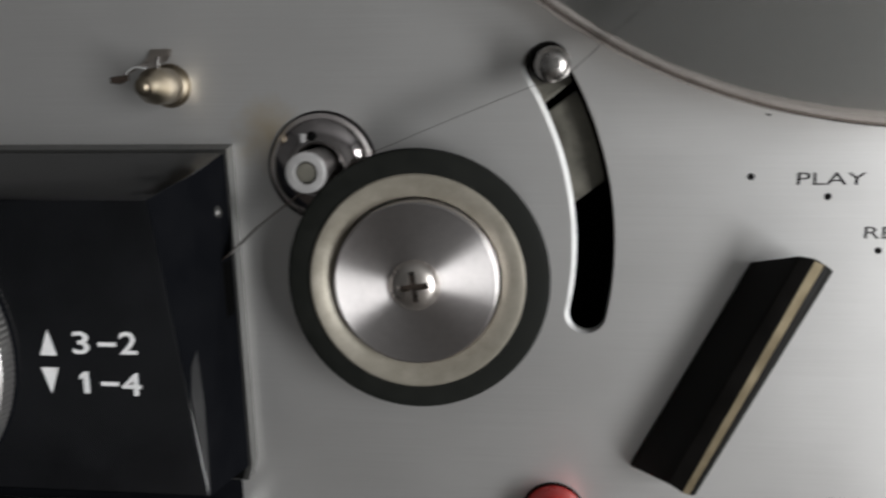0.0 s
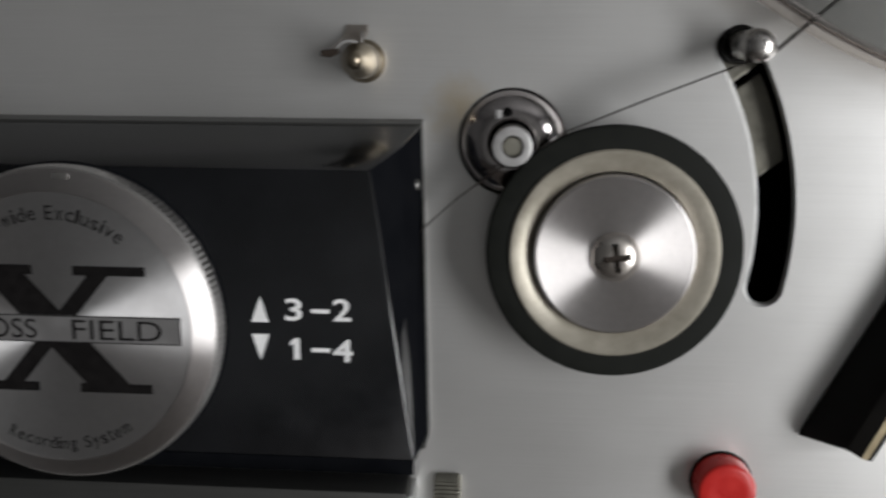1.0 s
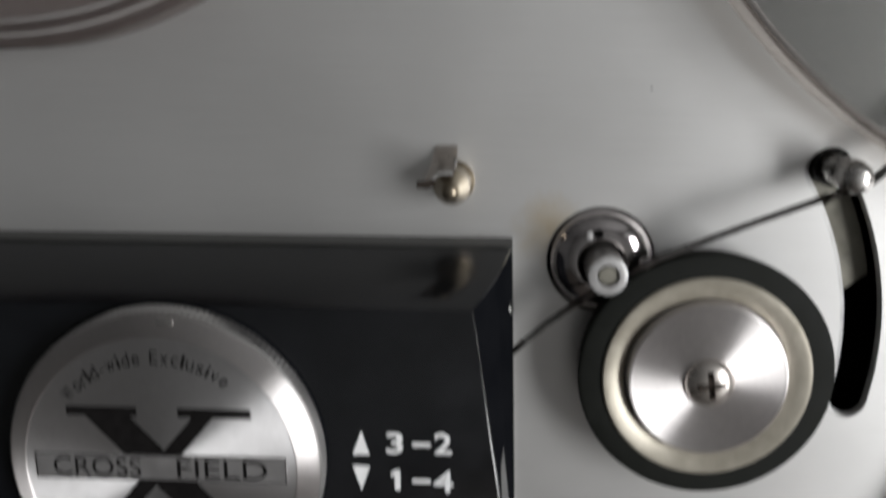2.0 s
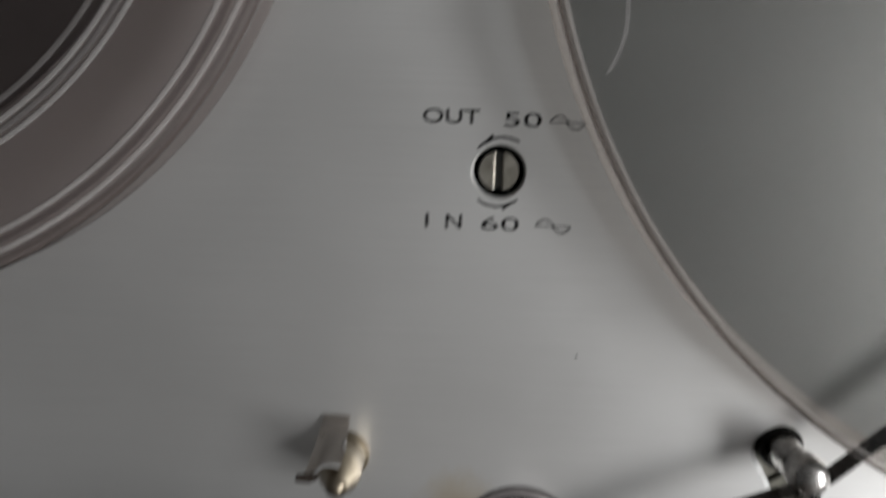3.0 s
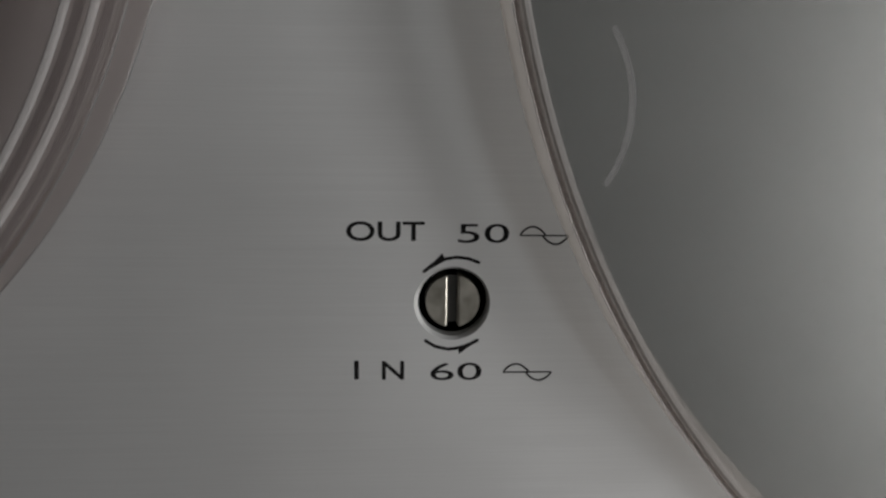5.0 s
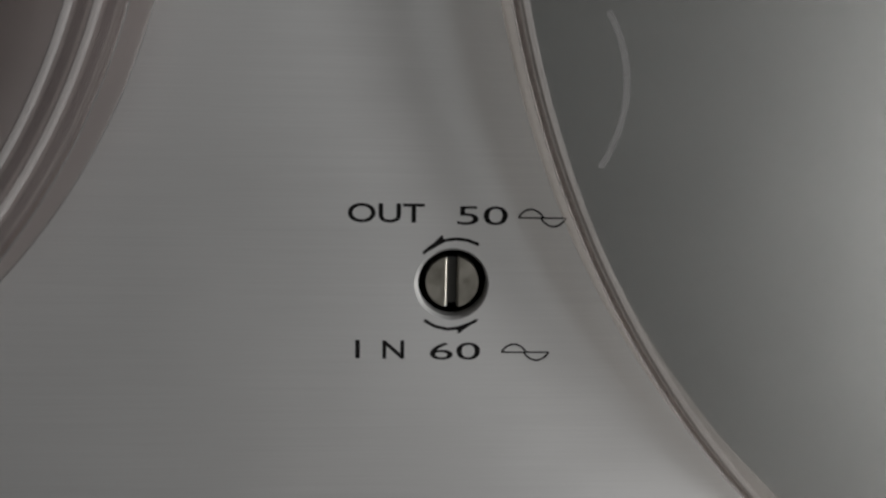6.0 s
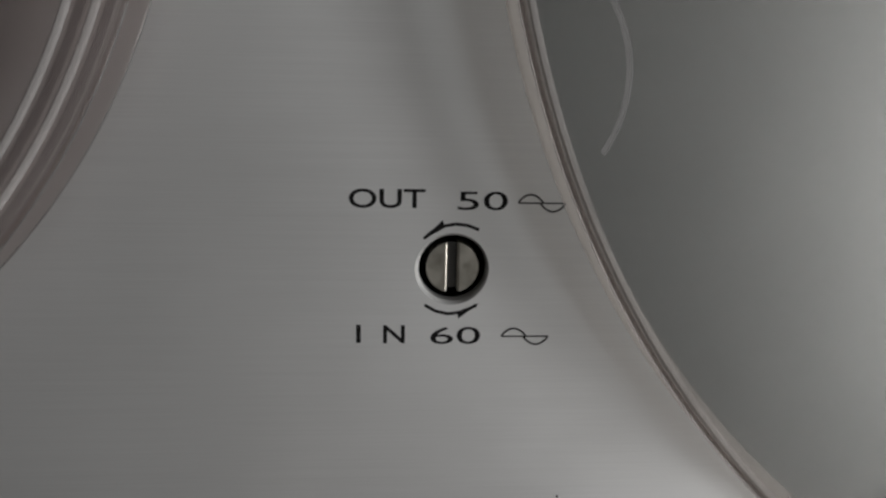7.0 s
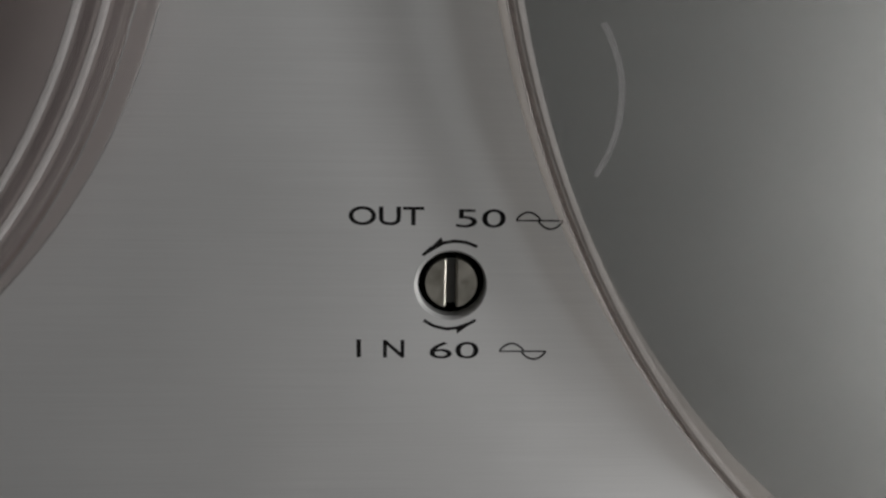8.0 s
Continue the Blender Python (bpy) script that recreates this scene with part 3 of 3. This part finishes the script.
def head_cover():
    t = thing("head_cover", -59, -100, 0, "glossy black plastic head cover with white channel marks", "head cover")
    z = 100.0
    base = [(49.6, 52.9), (51.0, 1.5), (50.3, -1.2), (-50.3, -1.2), (-51.0, 1.5), (-49.6, 52.9)]
    strip = loft([(x, q, 0) for x, q in base], [(x * 0.999, q - (0.55 if q > 5 else 0), 3.0) for x, q in base])
    part("base_strip", strip, RAIL, t, "dark grey base strip under the cover")
    inner = [(x * 0.985, q - (1.3 if q > 5 else -0.5)) for x, q in base]
    # black slab in place of the shade between strip and shell
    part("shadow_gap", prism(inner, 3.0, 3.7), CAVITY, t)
    def shell():
        """Sloped box whose ends are creased from the front corner to the back edge."""
        bm = bmesh.new()
        v = {}
        for s in (1, -1):
            for key, p in (("a", (49.5, 52.0, 3.7)), ("b", (50.8, 1.6, 3.7)), ("c", (50.3, 3.8, 19.5)), ("d", (43.8, 46.7, 19.5)), ("e", (47.2, 49.424, 11.379))):
                v[key, s] = bm.verts.new(at(s * p[0], p[1], p[2]))
        for s in (1, -1):
            bm.faces.new([v[k, s] for k in "dce"])
            bm.faces.new([v[k, s] for k in "cba"])
            bm.faces.new([v[k, s] for k in "cae"])
        for p, q in (("a", "b"), ("b", "c"), ("c", "d")):
            bm.faces.new((v[p, 1], v[q, 1], v[q, -1], v[p, -1]))
        bm.faces.new((v["d", 1], v["e", 1], v["a", 1], v["a", -1], v["e", -1], v["d", -1]))
        return bm

    ob = part("shell", bevelled(shell(), 0.3, 2), BLACK, t, "glossy black shell", smooth=35)
    ob.data.materials.append(SIDE_BLACK)
    for f in ob.data.polygons:
        f.material_index = 1 if abs(f.normal.x) > 0.8 else 0
    for s in (1, -1):
        def along(k, m):
            """On the creased facet: k along it from the front corner, m across it."""
            return (s * ((50.3 - 6.5 * k) * (1 - m) + (50.3 - 3.1 * k) * m + 0.04), (3.8 + 42.9 * k) * (1 - m) + (3.8 + 45.62 * k) * m, 19.5 * (1 - m) + (19.5 - 8.12 * k) * m)

        # grey wedge laid on the facet as a painted reflection
        face = [along(0.02, 0.1), along(0.02, 0.9), along(0.3, 0.93), along(0.47, 0.75), along(0.43, 0.4), along(0.33, 0.12)]
        wedge = loft([(x - s * 0.25, q, h - 0.1) for x, q, h in face], [(x + s * 0.05, q, h) for x, q, h in face])
        part("edge_reflection", wedge, BLACK_EDGE, t, "grey wedge painted for a reflection on the end")
    # solid black block drawn for the shade in the tape opening
    part("tape_slot", bevelled(prism([(47.5, 27.0), (50.12, 27.0), (49.9, 36.0), (47.5, 36.0)], 3.8, 8.2), 0.3, 1), CAVITY, t, "black block standing in for the shaded tape opening")
    part("side_screw", lathe([(0, 0), (1.15, 0), (1.05, 0.4), (0.6, 0.75), (0, 0.85)], 24), RAIL, t, "small grey screw", spot=(48.75, 43.3, 7.2))
    for tri in ([(-1.25, 0), (1.25, 0), (0.1, 3.8)], [(-1.3, 6.6 - 8.4), (1.3, 6.6 - 8.4), (0, 6.6 - 12.3)]):
        part("channel_arrow", prism([(x + 27.75, q + 24.5) for x, q in tri], 19.504, 19.55), WHITE_INK, t, "white printed arrow")
    for word, x0, x1, z0, z1 in (("3", 31.45, 33.95, 24.8, 28.1), ("2", 38.45, 41.05, 24.9, 28.2), ("4", 38.35, 41.25, 18.8, 22.2)):
        part("channel_mark", letters(word, x0, x1, z0, z1, 19.504, 0.015), WHITE_INK, t, "white printed channel mark")
    part("channel_mark", prism([(32.65, 19.0), (33.5, 19.0), (33.5, 22.2), (32.8, 22.2), (32.1, 21.6), (32.1, 21.05), (32.65, 21.3)], 19.504, 19.55), WHITE_INK, t, "white printed channel mark")
    for z0 in (26.0, 20.2):
        part("channel_dash", prism([(35.25, z0), (37.95, z0), (37.95, z0 + 0.6), (35.25, z0 + 0.6)], 19.504, 19.55), WHITE_INK, t, "white printed dash")
    return t


head_cover()


def cover_knob():
    t = thing("cover_knob", HX, HZ, 19.5, "round aluminium knob with black lettering on the head cover", "knob")
    part("skirt", lathe([(23.4, 0), (23.4, 0.3), (23.2, 0.5), (22.0, 0.6)], 128), SIDE_BLACK, t, "black skirt ring")
    part("grip", lathe([(23.0, 0.4), (23.0, 0.9), (22.85, 3.3), (22.55, 3.7)], 320, ({0, 1, 2}, 0.15)), KNURL, t, "knurled rim", smooth=20)
    part("bevel", lathe([(22.7, 3.5), (22.5, 3.85), (22.15, 4.15), (20.0, 5.1), (19.7, 5.18), (19.55, 4.95)], 160), TURNED, t, "bright bevelled rim")
    part("face", lathe([(19.6, 5.0), (0, 5.0)], 160), KNOB_FACE, t, "spun aluminium face")
    part("index_mark", bevelled(prism([(0.6, 21.0), (3.0, 20.9), (3.0, 22.1), (0.6, 22.2)], 3.0, 4.5), 0.2), DARK_STEEL, t, "index notch")
    h = 5.004

    def slanted(x0, z0, x1, z1, w):
        return [(x0 - w / 2, z0), (x0 + w / 2, z0), (x1 + w / 2, z1), (x1 - w / 2, z1)]

    strokes = [prism(slanted(-8.2, 9.0, 8.2, -9.0, 6.4), h, h + 0.06), prism(slanted(7.4, 9.0, -7.6, -9.0, 3.0), h, h + 0.075)]
    for x0, x1, z0 in ((-13.0, -2.9, 7.9), (3.0, 13.4, 7.9), (-13.2, -3.0, -9.2), (3.1, 13.6, -9.2)):
        strokes.append(prism([(x0, z0), (x1, z0), (x1, z0 + 1.35), (x0, z0 + 1.35)], h, h + 0.09))
    part("letter_x", merged(strokes), INK, t, "large black letter X", smooth=0)
    part("name_bar", bevelled(prism([(-18.2, -1.9), (18.2, -1.9), (18.2, 2.1), (-18.2, 2.1)], h, h + 0.14), 0.03, 1), BAR, t, "aluminium bar across the letter")
    lines = stroke([(-18.1, 2.0), (18.1, 2.0)], 0.16, h + 0.14, h + 0.16)
    stroke([(-18.1, -1.8), (18.1, -1.8)], 0.16, h + 0.14, h + 0.16, lines)
    stroke([(18.1, -1.8), (18.1, 2.0)], 0.16, h + 0.14, h + 0.165, lines)
    stroke([(-18.1, -1.8), (-18.1, 2.0)], 0.16, h + 0.14, h + 0.165, lines)
    part("bar_line", lines, INK, t)
    part("lettering", letters("CROSS", -15.6, -2.8, -1.35, 1.5, h + 0.145), INK, t, "black word CROSS")
    part("lettering", letters("FIELD", 2.4, 15.4, -1.35, 1.5, h + 0.145), INK, t, "black word FIELD")

    def round_text(text, r, a0, a1, size, below):
        """Letters one by one along an arc."""
        widths = {"i": 0.45, "l": 0.45, "-": 0.7, " ": 0.7, "W": 1.35, "w": 1.2, "m": 1.4, "r": 0.7, "t": 0.7}
        w = [widths.get(c, 1.0) for c in text]
        done, total, bms = 0.0, sum(w), []
        for c, k in zip(text, w):
            a = radians(a0 + (a1 - a0) * (done + k / 2) / total)
            done += k
            if c == " ":
                continue
            span = abs(radians(a1 - a0)) * r * k / total * 0.78
            tall = size if c in "WEdlRStki" else size * 0.1 if c == "-" else size * 0.72
            low = -size * 0.28 if c in "gy" else size * 0.3 if c == "-" else 0.0
            b = letters(c, -span / 2, span / 2, low, low + tall + (size * 0.28 if c in "gy" else 0), h)
            turn = Matrix.Rotation(-(a - math.pi / 2) if not below else -(a + math.pi / 2), 4, "Y")
            rr = r if not below else r + size
            bmesh.ops.transform(b, matrix=Matrix.Translation(at(rr * math.cos(a), rr * math.sin(a), 0)) @ turn, verts=b.verts)
            bms.append(b)
        return merged(bms)

    part("lettering", round_text("World-wide Exclusive", 15.7, 142, 51, 2.0, False), INK, t, "black words World-wide Exclusive")
    part("lettering", round_text("Recording System", 16.2, 242, 306, 1.8, True), INK, t, "black words Recording System")
    return t


cover_knob()


# ---- controls below and beside the cover ----
def lower_rail():
    t = thing("lower_rail", -60.5, -112.4, 0, "grey metal rail under the head cover", "rail")
    part("rail", bevelled(prism([(-50, -6), (49.2, -6), (49.2, 5.2), (-50, 5.2)], 0, 7.5), 0.5), RAIL, t)
    part("rail_end", bevelled(prism([(49.3, -6), (50.2, -6), (50.2, 4.6), (49.3, 4.6)], 0, 7.0), 0.2), CUT_EDGE, t, "bright rail end")
    return t


def thumbwheel():
    t = thing("thumbwheel", -5.0, -111.0, 0, "small ribbed metal thumbwheel in the faceplate", "thumbwheel")
    bm, n, rows = bmesh.new(), 72, []
    for x in (-2.3, -2.0, 2.0, 2.3):
        ring = []
        for k in range(n):
            a = 2 * math.pi * k / n
            r = (4.4 if k % 2 else 4.05) if abs(x) < 2.2 else 3.9
            ring.append(bm.verts.new(at(x, r * math.sin(a), 0.5 + r * math.cos(a) * 0.7)))
        rows.append(ring)
    for a, b in zip(rows, rows[1:]):
        for k in range(n):
            bm.faces.new((a[k], a[(k + 1) % n], b[(k + 1) % n], b[k]))
    bm.faces.new(rows[0])
    bm.faces.new(rows[-1])
    part("wheel", bm, DULL_STEEL, t, smooth=20)
    return t


def mode_lever():
    t = thing("mode_lever", 65.05, -81.03, 0, "black selector lever with a gold stripe", "lever")

    def rel(points):
        return [(x - 64, z + 82, h) for x, z, h in points]

    a = rel([(67.9, -65.6, 0.4), (72.6, -63.0, 8.4), (74.6, -63.2, 9.0), (76.5, -64.4, 9.0), (77.3, -65.2, 8.4), (78.2, -66.6, 0.4)])
    b = rel([(51.0, -98.4, 0.4), (55.9, -97.3, 8.4), (57.9, -98.6, 9.0), (59.3, -99.0, 9.0), (60.0, -99.2, 8.4), (61.2, -100.3, 0.4)])
    part("bar", bevelled(loft(a, b), 0.3, 2), LEVER_BLACK, t, "black lever bar")
    g0 = rel([(74.55, -63.6, 8.95), (75.75, -64.2, 8.95), (75.75, -64.2, 9.1), (74.55, -63.6, 9.1)])
    g1 = rel([(58.05, -98.5, 8.95), (59.0, -98.75, 8.95), (59.0, -98.75, 9.1), (58.05, -98.5, 9.1)])
    part("stripe", loft(g0, g1), GOLD, t, "gold inlaid stripe")
    return t


def record_button():
    t = thing("record_button", 40.4, -106.0, 0, "round red push button in a dark collar", "button")
    part("collar", lathe([(5.1, 0), (5.1, 0.3), (4.95, 0.45), (4.8, 0.4)], 56), LEVER_BLACK, t, "dark collar")
    part("cap", lathe([(4.75, 0), (4.75, 4.2), (4.55, 4.7), (4.1, 4.95), (2.5, 4.8), (0, 4.75)], 64), RED, t, "red plastic cap")
    return t


lower_rail()
thumbwheel()
mode_lever()
record_button()


# ---- reels and tape ----
def ring_band(r0, r1, h0, h1, n=200):
    return lathe([(r0, h0), (r1, h0), (r1, h1), (r0, h1), (r0, h0)], n)


def reel(name, x, z, h, radius, hub, face, rim, low_rim, ridges, label):
    t = thing(name, x, z, 0, label, "tape reel")
    w = 1.1
    for low in (h[0], h[1]):
        inner = radius - (0.5 if low == h[1] else 2.0)
        part("flange", merged([lathe([(hub, q), (inner, q)], 200) for q in (low, low + w)]), face, t, "clear plastic flange")
        edge = lathe([(inner, low), (radius - 0.2, low), (radius, low + 0.25), (radius, low + w - 0.1), (radius - 0.15, low + w + 0.1), (radius - 0.4, low + w + 0.1), (inner, low + w)], 200)
        part("rim", edge, rim if low == h[1] else low_rim, t, "rounded flange rim")
    # ridge tints carry painted highlight and shade lines
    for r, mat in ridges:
        part("ridge", lathe([(r - 0.35, h[1] + w), (r - 0.15, h[1] + w + 0.3), (r + 0.15, h[1] + w + 0.3), (r + 0.35, h[1] + w)], 200), mat, t, "moulded ridge with light and shade in its tint")
    part("hub", lathe([(8, h[0]), (hub, h[0]), (hub, h[1] + w), (8, h[1] + w), (8, h[0])], 96), SLEEVE, t, "pale hub")
    part("spindle", lathe([(3.8, 0), (3.8, h[1] + 5), (3.2, h[1] + 6), (0, h[1] + 6)], 40), STEEL, t)
    return t


# the smoky take-up reel and the smaller supply reel
right = reel("take_up_reel", 90.1, 44.33, (3.8, 10.6), 88.95, 24.0, SMOKE, SMOKE_RIM, LIT_RIM, ((88.05, LIT_RIM),), "large smoky clear plastic tape reel, nearly empty")
# pale crescent drawn as a fixed shape for a reflection on the flange
crescent = stroke(arc(1.4 - 90.1, 18.5 - 44.33, 10.9, -33, 33, 24), 0.5, 11.75, 11.85)
bmesh.ops.remove_doubles(crescent, verts=crescent.verts, dist=1e-6)
part("reflection_arc", crescent, REFLECTION_ARC, right, "short pale crescent standing in for a reflection")
part("wound_tape", ring_band(24.05, 30.0, 5.0, 10.2), TAPE_PACK, right, "thin winding of dark tape")
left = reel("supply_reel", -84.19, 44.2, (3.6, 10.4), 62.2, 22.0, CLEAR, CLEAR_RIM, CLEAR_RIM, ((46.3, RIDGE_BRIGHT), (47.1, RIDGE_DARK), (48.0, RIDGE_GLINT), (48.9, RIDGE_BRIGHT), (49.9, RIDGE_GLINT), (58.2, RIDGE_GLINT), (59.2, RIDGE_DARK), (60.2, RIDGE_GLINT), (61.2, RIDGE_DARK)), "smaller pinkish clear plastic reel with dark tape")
part("wound_tape", ring_band(22.05, 45.6, 5.0, 10.2), TAPE_PACK, left, "thick winding of dark tape")


def tape_run():
    """The tape from the cover past the capstan and round the guide post to the reel."""
    pts = [(-12.0, -66.3), (-3.8, -58.85), (3.0, -53.75), (6.0, -53.3), (12.0, -48.6), (17.0, -46.55), (25.0, -43.25), (36.8, -38.6), (40.2, -37.85), (42.4, -36.35), (47.0, -32.2)]
    # straight on to where it touches the winding
    px, pz = 47.0, -32.2
    dx, dz = 90.1 - px, 44.33 + 32.2
    far = math.hypot(dx, dz)
    a = math.atan2(dz, dx) - math.asin(30.1 / far)
    run = math.sqrt(far * far - 30.1 ** 2)
    pts += [(px + run * k * math.cos(a), pz + run * k * math.sin(a)) for k in (0.33, 0.66, 1.0)]
    t = thing("tape", 12, -48.6, 6.6, "dark brown recording tape threaded past the capstan", "tape")
    pts = [(x - 12, z + 48.6) for x, z in pts]
    for first, last, label in ((0, 4, "tape from the cover to the capstan"), (4, 8, "tape from the capstan to the guide post"), (8, len(pts) - 1, "tape from the guide post to the reel")):
        bm = stroke(pts[first:last + 1], 0.07, -1.7, 1.7)
        bmesh.ops.remove_doubles(bm, verts=bm.verts, dist=1e-6)
        part("tape_run", bm, TAPE, t, label)
    return t


tape_run()
